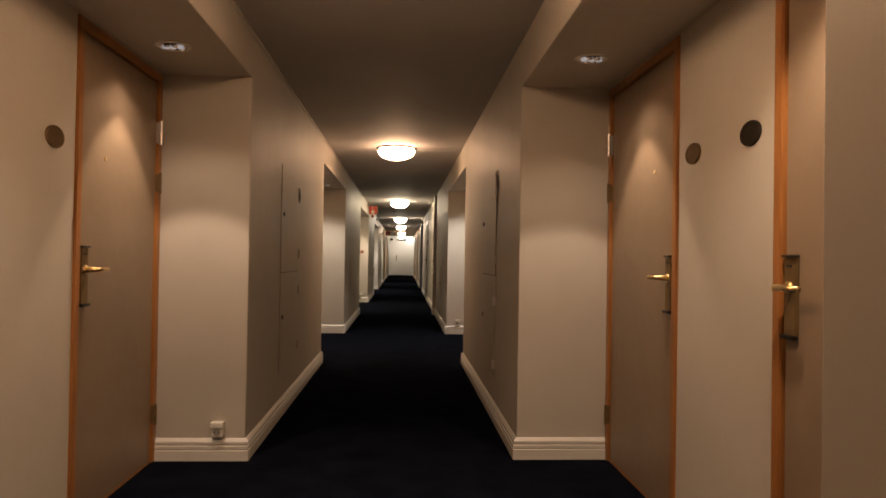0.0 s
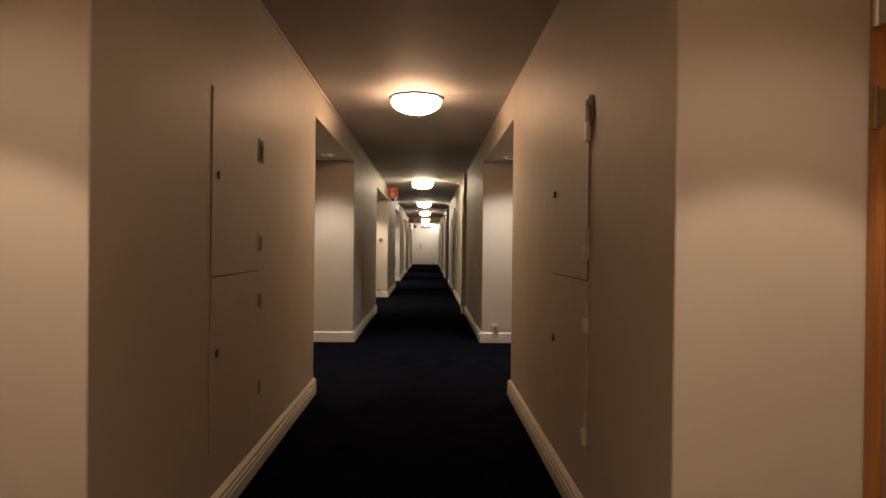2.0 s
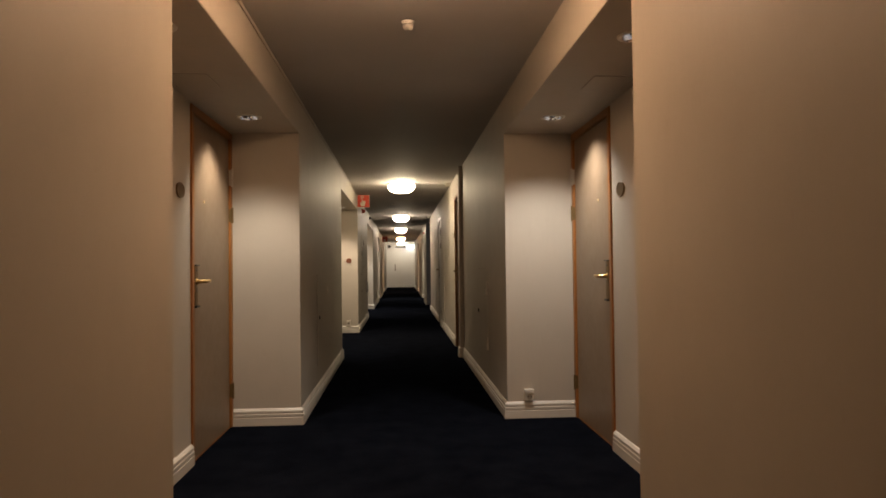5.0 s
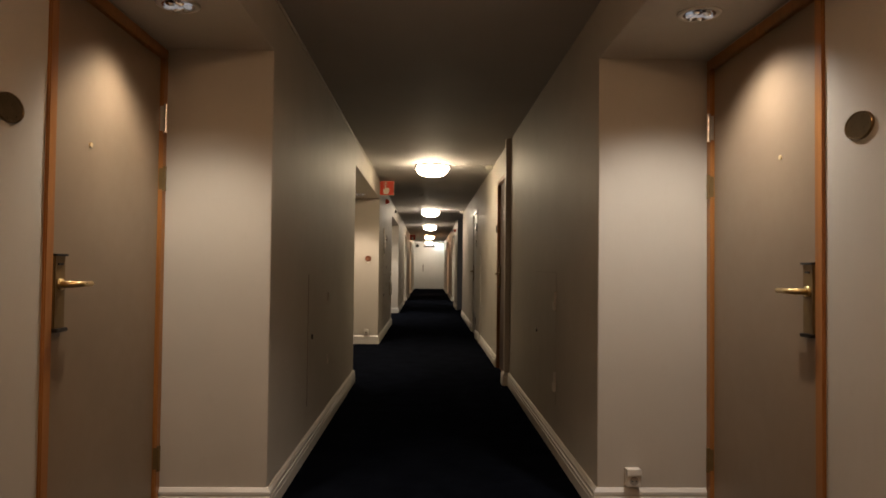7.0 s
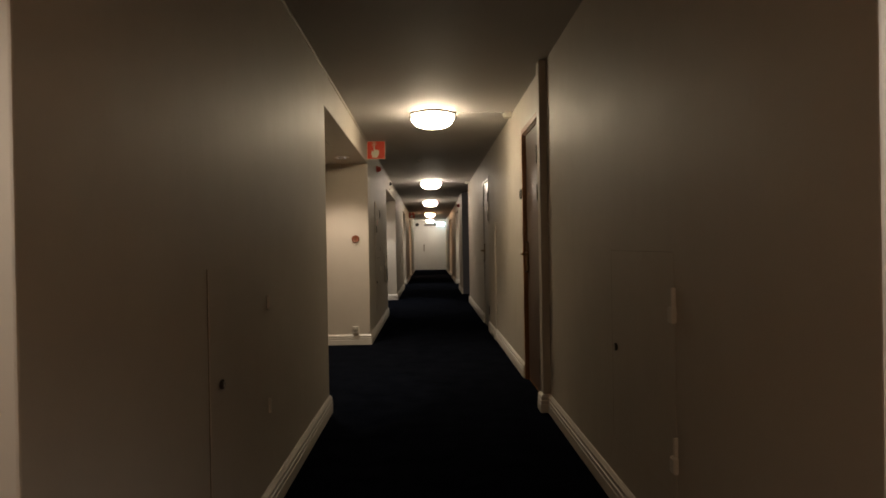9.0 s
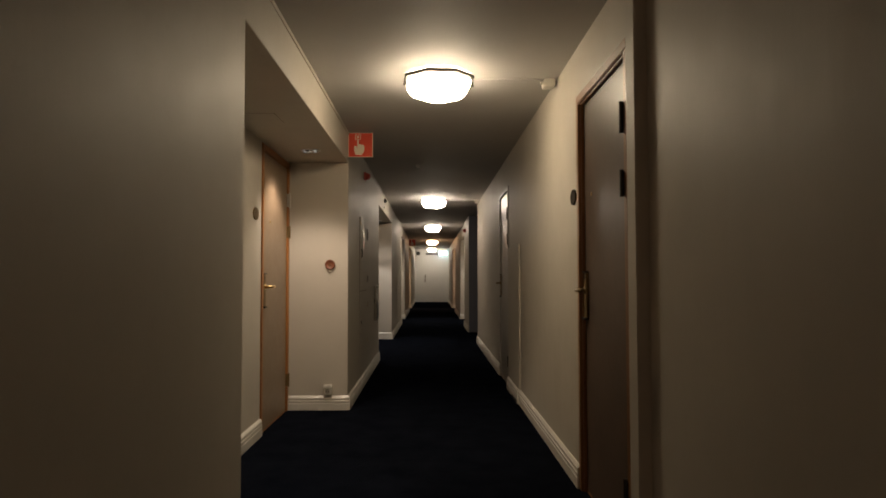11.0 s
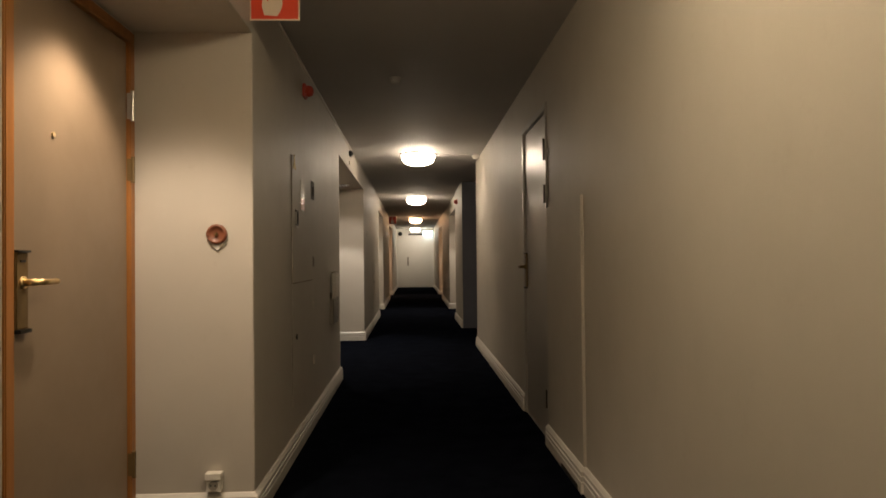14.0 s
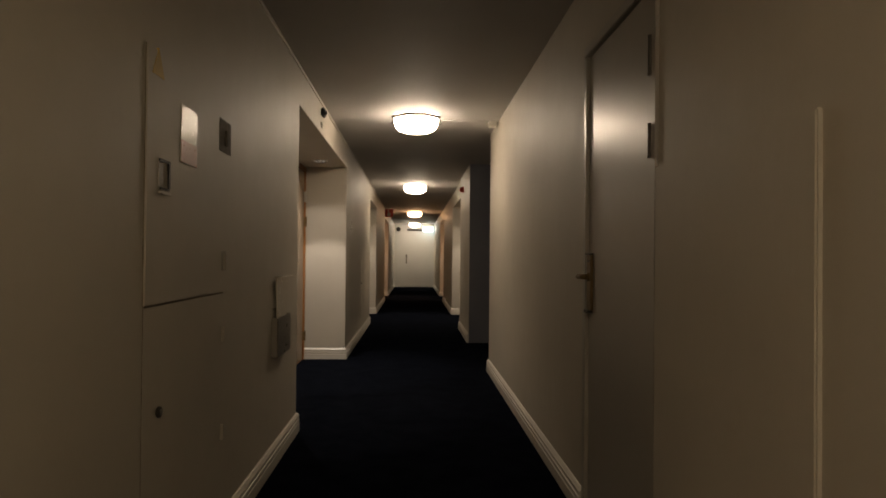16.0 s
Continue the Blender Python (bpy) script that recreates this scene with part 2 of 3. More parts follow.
def skirting(line, tag=""):
    sweep("baseboard", line, SKIRT, TRIM, "white painted moulded wooden baseboard" + tag, "baseboard")


def niche(i, side, near, far, xb, spans):
    s = -1 if side == "left" else 1
    xw = XL if s < 0 else XR
    # back wall pieces between the door openings
    edges = [near] + [e for span in spans for e in span] + [far]
    for j, (a, b) in enumerate(zip(edges[::2], edges[1::2])):
        if b - a > 0.008:
            structure(f"wall_niche_{side}_{i}_{j + 1}", box(xb, a, 0, xb + s * 0.2, b, DOOR_H), PAINT, "cream painted back wall of a door niche", "wall")
    structure(f"wall_lintel_{side}_{i}", box(xb, near, DOOR_H, xb + s * 0.2, far, ZS + 0.1), PAINT, "cream painted strip over the niche doors", "wall")
    e = s * 0.003
    bm = bmesh.new()
    ends = [[bm.verts.new((x, y, z)) for x, z in ((xw, ZC), (xw, ZS + 0.003), (xw + e, ZS), (xb, ZS), (xb, ZC))] for y in (near, far)]
    for j in range(5):
        bm.faces.new((ends[0][j], ends[0][(j + 1) % 5], ends[1][(j + 1) % 5], ends[1][j]))
    bm.faces.new(ends[0])
    bm.faces.new(ends[1])
    structure(f"soffit_{side}_{i}", bm, PAINT, "cream painted lowered soffit over a door niche", "soffit")
    for a, b in zip(edges[::2], edges[1::2]):
        if b - a > 0.3:
            skirting([(xb, a), (xb, b)] if s < 0 else [(xb, b), (xb, a)])


def wall_block(name, side, y0, y1, x0=None, worn=(True, True)):
    """A solid stretch of wall; its niche corners are eased up to the soffit, and square above it, where the soffit butts on."""
    s = -1 if side == "left" else 1
    x0 = x0 if x0 is not None else (XL if s < 0 else XR)
    bm = bmesh.new()
    for z0, z1, soft in ((0, ZS, True), (ZS, ZC, False)):
        plan = [(s * 2.4, y0), (s * 2.4, y1)]
        for y, inward, eased in ((y1, -1, worn[1]), (y0, 1, worn[0])):
            corner = [(x0 + s * 0.006, y), (x0 + s * 0.0018, y + inward * 0.0018), (x0, y + inward * 0.006)] if soft and eased else [(x0, y)]
            plan += corner if inward < 0 else corner[::-1]
        low = [bm.verts.new((x, y, z0)) for x, y in plan]
        high = [bm.verts.new((x, y, z1)) for x, y in plan]
        for j in range(len(plan)):
            k = (j + 1) % len(plan)
            bm.faces.new((low[j], low[k], high[k], high[j]))
        if soft:
            bm.faces.new(low)
        else:
            bm.faces.new(high)
    structure(name, bm, PAINT, "cream painted corridor wall, slightly scuffed", "wall")


# left side
y0, xprev = Y_BACK, None
for i, (near, far, xb, spans) in enumerate(LEFT):
    wall_block(f"wall_left_{i + 1}", "left", y0, near)
    line = ([(xprev, y0)] if xprev else []) + [(XL, y0), (XL, near), (xb, near)]
    skirting(line)
    niche(i + 1, "left", near, far, xb, spans)
    y0, xprev = far, xb
wall_block("wall_left_7", "left", y0, Y_END)
skirting([(xprev, y0), (XL, y0), (XL, Y_END)])

# right side; doors open straight off the corridor between the second niche and the side lobby
R1, R2 = (13.655, 14.60), (17.87, 18.77)
Y_LOBBY, Y_PIER = 22.57, 24.81
for i, (near, far, xb, spans) in enumerate(RIGHT):
    niche(i + 1, "right", near, far, xb, spans)
wall_block("wall_right_1", "right", Y_BACK, RIGHT[0][0])
skirting([(XBR, RIGHT[0][0]), (XR, RIGHT[0][0]), (XR, Y_BACK)])
wall_block("wall_right_2", "right", RIGHT[0][1], RIGHT[1][0])
skirting([(XBR, RIGHT[1][0]), (XR, RIGHT[1][0]), (XR, RIGHT[0][1]), (XBR, RIGHT[0][1])])
wall_block("wall_right_3", "right", RIGHT[1][1], R1[0], worn=(True, False))
PIL, PIL_Y = 0.048, (13.42, 13.53)
structure("pilaster", box(XR - PIL, PIL_Y[0], 0, XR + 0.01, PIL_Y[1], ZC), PAINT, "shallow cream painted wall pilaster beside a door", "pilaster", 0.004)
skirting([(XR, R1[0]), (XR, PIL_Y[1]), (XR - PIL, PIL_Y[1]), (XR - PIL, PIL_Y[0]), (XR, PIL_Y[0]), (XR, RIGHT[1][1]), (XBR, RIGHT[1][1])])
for j, (a, b) in enumerate((R1, R2)):
    structure(f"wall_over_door_{j + 1}", box(XR, a, DOOR_H if j == 0 else 2.05, 2.4, b, ZC), PAINT, "cream painted wall over a door", "wall")
wall_block("wall_right_4", "right", R1[1], R2[0], worn=(False, False))
XBX = XR - 0.013
structure("wall_boxing", box(XBX, 17.02, 0, XR + 0.01, R2[0] - 0.004, 1.41), PAINT, "low painted boxing that stands proud of the wall", "boxing", 0.004)
skirting([(XBX, R2[0] - 0.004), (XBX, 17.02), (XR, 17.02), (XR, R1[1])])
# flat black strip gives the darkness of a slot; nothing is cut open
structure("trim", box(XBX - 0.0235, 17.06, 0.002, XBX - 0.020, 17.42, 0.026), BLACK, "black strip standing in for the dark slot at the foot of the boxing's baseboard", "gap")
wall_block("wall_right_5", "right", R2[1], Y_LOBBY, worn=(False, True))
skirting([(2.4, Y_LOBBY), (XR, Y_LOBBY), (XR, R2[1])])
XP = 0.725
wall_block("wall_right_6", "right", Y_PIER, RIGHT[2][0], XP)
# thin slab that makes the pier's near face dark slate grey
structure("wall_lobby", box(XP + 0.004, Y_PIER - 0.02, 0, 2.4, Y_PIER, ZC), SLATE, "dark slate grey wall face of the side lobby", "wall", 0.003)
skirting([(1.24, RIGHT[2][0]), (XP, RIGHT[2][0]), (XP, Y_PIER)])
wall_block("wall_right_7", "right", RIGHT[2][1], RIGHT[3][0])
skirting([(1.24, RIGHT[3][0]), (XR, RIGHT[3][0]), (XR, RIGHT[2][1]), (1.24, RIGHT[2][1])])
wall_block("wall_right_8", "right", RIGHT[3][1], Y_END)
skirting([(XR, Y_END), (XR, RIGHT[3][1]), (1.24, RIGHT[3][1])])
# thin cable moulding along the top of the left wall
sweep("trim", [(XL, Y_BACK), (XL, Y_END)], [(-0.003, 2.330), (0.006, 2.330), (0.008, 2.333), (0.008, 2.349), (0.006, 2.352), (-0.003, 2.352)],
      PAINT, "narrow painted cable moulding under the ceiling", "trim")


# ---- doors ----
def make_door(i, m, width, hand, leaf_mat, frame_mat, label, height=DOOR_H, lever_mat=None, inset=0.005, peep=0.245, hinge_mat=None, hinge_out=0.020):
    """A door in its frame. hand +1: hinges on the right-hand side as seen from the corridor, -1: on the left. Local y runs into the wall."""
    d = thing(f"door_{i}", label, "door", m, kind="structure")
    fw, dep = 0.047, 0.12
    hinge_mat = hinge_mat or BRONZE
    for k, x in (("left", 0.0), ("right", width - fw)):
        bm = box(x, -0.010, 0, x + fw, dep, height - fw)
        part("jamb", bm, frame_mat, d, "", 0.004)
        # rebate that the leaf closes against
        inner = fw if k == "left" else width - fw - 0.012
        part("rebate", box(inner, inset + 0.045, 0, inner + 0.012, dep, height - fw), frame_mat, d, "", 0.002)
    part("head", box(0, -0.010, height - fw, width, dep, height), frame_mat, d, "", 0.004)
    if inset > 0.015:
        # planted stops round the set-back leaf
        for x in (fw, width - fw - 0.011):
            part("stop", box(x, 0.004, 0, x + 0.011, inset - 0.001, height - fw), frame_mat, d, "", 0.002)
        part("stop", box(fw + 0.011, 0.004, height - fw - 0.011, width - fw - 0.011, inset - 0.001, height - fw), frame_mat, d, "", 0.002)
    leaf = part("leaf", box(fw + 0.004, inset, 0.008, width - fw - 0.004, inset + 0.04, height - fw - 0.004), leaf_mat, d, "", 0.003)
    part("threshold", box(fw, inset - 0.002, 0.0, width - fw, dep, 0.006), frame_mat, d, "worn oak threshold")
    # lock on the side away from the hinges
    lx = fw + 0.046 if hand > 0 else width - fw - 0.046
    s = 1 if hand > 0 else -1
    yf = inset
    yh = -hinge_out
    part("lock_plate", box(lx - 0.033, yf - 0.012, 0.905, lx + 0.033, yf, 1.145), BRONZE, leaf, "tall aged bronze lock plate", 0.004)
    part("card_slot", box(lx - 0.035, yf - 0.020, 1.142, lx + 0.035, yf - 0.002, 1.149), BLACK, leaf, "black card slot", 0.001)
    part("indicator", box(lx - 0.014, yf - 0.0155, 1.112, lx + 0.012, yf - 0.011, 1.119), BLACK, leaf)
    part("foot_ledge", box(lx - 0.033, yf - 0.024, 0.896, lx + 0.033, yf - 0.002, 0.908), BLACK, leaf, "black lock housing foot", 0.002)
    bm = disc(0.011, 0.05, pose(lx, yf - 0.035, 1.05, 90), 16)
    disc(0.0095, 0.125, pose(lx + s * 0.054, yf - 0.056, 1.05, 0, 90), 16, bm=bm)
    disc(0.019, 0.008, pose(lx, yf - 0.014, 1.05, 90), 20, bm=bm)
    part("lever", bm, lever_mat or BRASS, leaf, "dull bronze lever handle" if lever_mat else "polished brass lever handle", smooth=True)
    px = fw + peep if hand > 0 else width - fw - peep
    if peep > 0:
        part("peephole", disc(0.009, 0.005, pose(px, yf - 0.0025, 1.54, 90), 16), BRASS_PALE, leaf, "small brass peephole")
    hx = width - fw + 0.002 if hand > 0 else fw - 0.002
    for z, mat, r, h in ((1.77, hinge_mat if hinge_mat is DARK_METAL else STEEL, 0.0085, 0.118), (1.50, hinge_mat, 0.0075, 0.100), (0.26, hinge_mat, 0.0075, 0.100)):
        bm = disc(r, h, pose(hx, yh, z), 14)
        for dz in (-0.52, 0.0, 0.52):
            disc(r + 0.001, 0.005, pose(hx, yh, z + dz * h), 14, bm=bm)
        box(hx - 0.003, yh, z - h * 0.47, hx + 0.003, yf - 0.0005, z + h * 0.47, bm)
        part("hinge", bm, mat, d, "steel knuckle hinge" if mat is STEEL else "dull knuckle hinge")
    return d


TAUPE = "closed taupe hotel room door in an orange oak frame"
k = 0
for near, far, xb, spans in LEFT:
    for n, (a, b) in enumerate(spans):
        k += 1
        last = b > far - 0.1
        make_door(k, on_left(xb, a), b - a, 1 if last else -1, LEAF, OAK, TAUPE)
for near, far, xb, spans in RIGHT:
    for n, (a, b) in enumerate(spans):
        k += 1
        last = b > far - 0.1
        make_door(k, on_right(xb, b), b - a, -1 if last else 1, LEAF, OAK, TAUPE)
make_door(k + 1, on_right(XR, R1[1]), R1[1] - R1[0], 1, LEAF_DARK, OAK_DARK, "closed dark brown room door set deep in an oak frame", hinge_mat=DARK_METAL, inset=0.022, peep=0.16, lever_mat=BRONZE)
make_door(k + 2, on_right(XR, R2[1]), R2[1] - R2[0], 1, LEAF_GREY, LEAF_GREY, "closed grey painted service door in a grey frame", height=2.05, lever_mat=BRONZE, peep=0.0, hinge_mat=DARK_METAL, hinge_out=0.011)

# white door at the far end
d = thing("door_end", "closed white painted door in the end wall", "door", pose(-0.42, Y_END, 0), kind="structure")
for x in (0.0, 0.94):
    part("jamb", box(x, -0.02, 0, x + 0.06, 0.0, 2.03), END_WHITE, d, "", 0.003)
part("head", box(0, -0.02, 2.03, 1.0, 0.0, 2.09), END_WHITE, d, "", 0.003)
leaf = part("leaf", box(0.064, -0.012, 0.01, 0.936, 0.0, 2.026), END_WHITE, d, "", 0.003)
part("lock_plate", box(0.10, -0.020, 0.88, 0.15, -0.012, 1.22), GREY_PATCH, leaf, "grey metal lock plate", 0.002)
part("lever", disc(0.010, 0.12, pose(0.17, -0.045, 1.05, 0, 90), 12), STEEL, leaf, "steel lever handle", smooth=True)


# ---- ceiling lamps ----
def make_lamp(m, glass):
    o = thing("ceiling_lamp", "lit octagonal opal glass ceiling lamp with a bronze rim", "ceiling lamp", m, group="corridor ceiling lamps")
    turn = math.pi / 8
    part("base_plate", lathe([(0.165, 0.0), (0.165, -0.0135)], 8, turn), PLASTIC, o, "white ceiling plate")
    part("rim", lathe([(0.192, -0.022), (0.222, -0.020), (0.227, -0.024), (0.227, -0.036), (0.221, -0.040), (0.192, -0.038)], 8, turn), DARK_METAL, o, "thin dark bronze octagonal rim")
    part("glass_shade", lathe([(0.168, -0.014), (0.182, -0.017), (0.184, -0.027), (0.194, -0.0405), (0.206, -0.054), (0.204, -0.074), (0.190, -0.102), (0.158, -0.130), (0.104, -0.150), (0.045, -0.157)], 8, turn),
         glass, o, "glowing faceted opal glass bowl")
    for s in (-1, 1):
        bm = box(s * 0.204 - 0.005, -0.008, -0.066, s * 0.210 + 0.006, 0.008, -0.036)
        box(s * 0.206 - 0.010, -0.010, -0.070, s * 0.206 + 0.012, 0.010, -0.058, bm)
        part("clip", bm, DARK_METAL, o, "", 0.002)
    return o


LAMP_Y = [2.0, 7.62, 15.10, 21.74, 27.41, 34.33, 40.6]
warm = make_lamp(pose(0.0, LAMP_Y[0], ZC), GLASS_WARM)
make_lamp(pose(0.003, LAMP_Y[2], ZC, 0, 0, 5), GLASS_NEUTRAL)
copy_thing(warm, pose(0.003, LAMP_Y[1], ZC, 0, 0, 19))
make_lamp(pose(0.005, LAMP_Y[5], ZC), GLASS_AMBER)
cool = make_lamp(pose(0.005, LAMP_Y[3], ZC), GLASS_COOL)
for y in (LAMP_Y[4], LAMP_Y[6]):
    copy_thing(cool, pose(0.005, y, ZC))


# ---- recessed downlights in the soffits ----
def make_downlight(m):
    o = thing("downlight", "small round recessed downlight with a bright reflector", "downlight", m, group="niche downlights")
    part("ring", lathe([(0.060, -0.001), (0.062, -0.007), (0.078, -0.006), (0.081, -0.001)], 28), PLASTIC, o, "white trim ring", smooth=True)
    part("reflector", lathe([(0.060, -0.0055), (0.050, -0.0035), (0.030, -0.003), (0.016, -0.003)], 20), REFLECTOR, o, "polished reflector")
    # a crown of cut-glass facets that hangs just below the ring
    for n in range(6):
        bm = lathe([(0.004, -0.004), (0.019, -0.008), (0.017, -0.014), (0.006, -0.017)], 6, 0.4 * n)
        part("glass_facet", bm, BULB_GLOW if n % 3 == 0 else REFLECTOR, o, "", at=pose(0.036 * math.cos(n * 1.047), 0.036 * math.sin(n * 1.047), 0, 8 * math.sin(n * 2.1), 9 * math.cos(n * 1.3)))
    part("bulb", disc(0.018, 0.006, pose(0, 0, -0.008), 16, 0.013), BULB_GLOW, o, "lit lamp", 0.001)
    return o


def beam(x, y, power, half, blend, tilt, colour):
    """One downlight's narrow beam and its wide spill. tilt: degrees towards the doors."""
    for watts, angle, edge in ((BEAM_POWER * power, half, blend), (SPILL_POWER * power, 60.0, 0.5)):
        data = bpy.data.lights.new("downlight_beam", "SPOT")
        data.energy, data.color, data.spot_size, data.spot_blend, data.shadow_soft_size = watts, colour, radians(2 * angle), edge, 0.04
        new("downlight_beam", data).matrix_world = pose(x, y, ZS - 0.016, 0, tilt if x < 0 else -tilt)


# x, y, strength, half angle of the beam, softness of its edge, tilt, colour
SPOTS = [(-1.0, 3.27, 1.05, 38.5, 0.22, 0, BEAM_WARM), (0.99, 3.25, 0.95, 39, 0.22, 0, BEAM_WARM), (-0.99, 1.6, 1.1, 56, 0.5, 0, BEAM_WARM), (0.99, 1.6, 1.0, 62, 0.6, 0, BEAM_WARM),
         (-0.99, 9.48, 1.2, 53, 0.65, 2, BEAM_NEUTRAL), (0.99, 9.47, 1.35, 65, 0.8, 2, BEAM_COOL), (-0.99, 7.80, 1.2, 36, 0.3, 8, BEAM_WARM), (0.99, 7.87, 0.8, 36, 0.3, 8, BEAM_WARM),
         (-0.975, 16.22, 1.6, 53, 0.55, 3, BEAM_MID), (-0.99, 14.1, 1.0, 36, 0.3, 8, BEAM_NEUTRAL), (-0.97, 22.80, 1.7, 37, 0.25, 0, BEAM_COOL), (-0.97, 20.8, 1.0, 36, 0.3, 0, BEAM_NEUTRAL),
         (-0.99, 28.85, 1.3, 37, 0.25, 0, BEAM_NEUTRAL), (0.99, 28.75, 1.3, 37, 0.25, 0, BEAM_NEUTRAL), (-0.99, 35.05, 1.0, 37, 0.25, 0, BEAM_WARM), (0.99, 35.05, 1.0, 37, 0.25, 0, BEAM_WARM)]
base = make_downlight(pose(SPOTS[0][0], SPOTS[0][1], ZS))
for n, (x, y, power, half, blend, tilt, colour) in enumerate(SPOTS):
    if n:
        copy_thing(base, pose(x, y, ZS))
    beam(x, y, power, half, blend, tilt, colour)


# ---- room number plaques: ovals on the piers between the doors ----
def make_plaque(m, mat, label):
    o = thing("number_plaque", label, "plaque", m, group="room number plaques")
    a, b = 0.067, 0.043
    def oval(f, y, bm):
        return [bm.verts.new((f * a * math.cos(2 * math.pi * i / 36), y, f * b * math.sin(2 * math.pi * i / 36))) for i in range(36)]
    bm = bmesh.new()
    rings = [oval(1.0, 0.0, bm), oval(1.0, -0.006, bm), oval(0.97, -0.009, bm), oval(0.88, -0.009, bm), oval(0.86, -0.0075, bm)]
    for p_, q_ in zip(rings, rings[1:]):
        for i in range(36):
            bm.faces.new((p_[i], p_[(i + 1) % 36], q_[(i + 1) % 36], q_[i]))
    bm.faces.new(rings[0])
    bm.faces.new(rings[-1])
    part("plate", bm, mat, o)
    return o


# pale and dark plaques differ by painted-in reflection, not by metal
DARKP, PALEP = "oval room number plaque in the metal's dark tone", "oval room number plaque, coloured paler as if reflecting"
for x, y, mat in ((XBL, 2.206, PLAQUE), (XBL, 2.672, PLAQUE_PALE), (XBL, 8.40, PLAQUE), (XBL, 8.864, PLAQUE_PALE), (XCL, 14.705, PLAQUE), (XCL, 15.685, PLAQUE_PALE)):
    make_plaque(on_left(x, y, 1.56), mat, DARKP if mat is PLAQUE else PALEP)
for x, y, mat in ((XBR, 2.235, PLAQUE), (XBR, 2.692, PLAQUE_PALE), (XBR, 8.455, PLAQUE), (XBR, 8.924, PLAQUE_PALE), (XR, 14.708, PLAQUE)):
    make_plaque(on_right(x, y, 1.56), mat, DARKP if mat is PLAQUE else PALEP)


# ---- service hatches, painted over with the walls ----
def knuckle(parent, x, z, h, mat, patch=None, cap=None):
    """A hatch hinge at local x, centred at z."""
    bm = disc(0.0055, h, pose(x, -0.0105, z), 12)
    box(x - 0.004, -0.0105, z - h / 2, x + 0.004, -0.001, z + h / 2, bm)
    hinge = part("hinge", bm, mat, parent, "small hatch hinge")
    if patch:
        w, ph = patch
        part("bare_patch", box(x - w / 2, -0.0075, z - ph * 0.45, x + w / 2, -0.0062, z + ph * 0.55), mat if mat is FAINT_PATCH else GREY_PATCH, hinge, "thinly painted grey metal patch")
    if cap:
        part("cap", box(x - 0.021, -0.022, z - h / 2 - cap, x + 0.021, -0.004, z - h / 2 + 0.004), TRIM, hinge, "pale painted hinge cap", 0.004)
    return hinge


def cam_lock(parent, x, z):
    bm = disc(0.0165, 0.010, pose(x, -0.010, z, 90), 20)
    lock = part("lock", bm, DARK_METAL, parent, "round dark cam lock", 0.002)
    part("key_slot", box(x - 0.0025, -0.0165, z - 0.009, x + 0.0025, -0.0148, z + 0.009), STEEL, lock)


def hatch(m, w, panels, label, gap=None, low_gap=0.0025, low_proud=0.006, proud=0.006):
    """Flush steel panels (z0, z1) of width w that stand 6 mm proud of the wall, over a dark backing that shows in the gaps."""
    o = thing("wall_hatch", label, "wall hatch", m, group="service hatches")
    z0, z1 = panels[0][0], panels[-1][1]
    for n, (a, b) in enumerate(panels):
        # the lower panel of a pair shuts tighter
        part("shadow_gap", box(-low_gap if n < len(panels) - 1 else -0.006, -0.0015, a, w - 0.01, 0.002, panels[n + 1][0] if n < len(panels) - 1 else b), gap or GAP, o, "dark gap round the hatch")
    for n, (a, b) in enumerate(panels):
        part("panel", box(0.0, -(proud if n == len(panels) - 1 else low_proud), a, w, 0.001, b), PAINT, o, "", 0.0015)
    return o


h = hatch(on_left(XL, 4.772), 0.765, [(0.30, 0.997), (1.0025, 1.755)], "two cream painted service hatches flush in the wall, dark edges")
for z, patch in ((1.595, (0.115, 0.115)), (1.135, (0.085, 0.085)), (0.845, (0.06, 0.07)), (0.41, None)):
    knuckle(h, 0.765, z, 0.062, GREY_PATCH if z > 1.5 else FAINT_PATCH, patch)
cam_lock(h, 0.068, 1.41)
cam_lock(h, 0.064, 0.69)
h = hatch(on_right(XR, 5.535), 0.77, [(0.30, 0.998), (1.005, 1.745)], "two cream painted service hatches with bulky white hinges")
for z, cap, patch in ((1.665, 0.075, (0.125, 0.12)), (1.175, 0.055, None), (0.885, 0.055, None), (0.445, 0.06, None)):
    knuckle(h, 0.772, z, 0.07, PAINT, patch, cap)
part("cable", box(0.7665, -0.0065, 1.00, 0.7705, -0.002, 1.74), GAP, h, "dark gap along the hinge side")
cam_lock(h, 0.070, 1.396)
cam_lock(h, 0.070, 0.681)
h = hatch(on_left(XL, 11.01), 0.765, [(0.28, 1.066)], "single low cream service hatch with a dark edge gap", proud=0.004)
for z in (0.90, 0.46):
    knuckle(h, 0.768, z, 0.06, TRIM)
cam_lock(h, 0.106, 0.683)
h = hatch(on_right(XR, 11.83), 0.765, [(0.28, 1.095)], "single low cream service hatch with worn white hinges", SOFT_GAP, proud=0.0025)
for z in (0.945, 0.455):
    knuckle(h, 0.772, z, 0.065, TRIM, None, 0.05)
cam_lock(h, 0.076, 0.684)

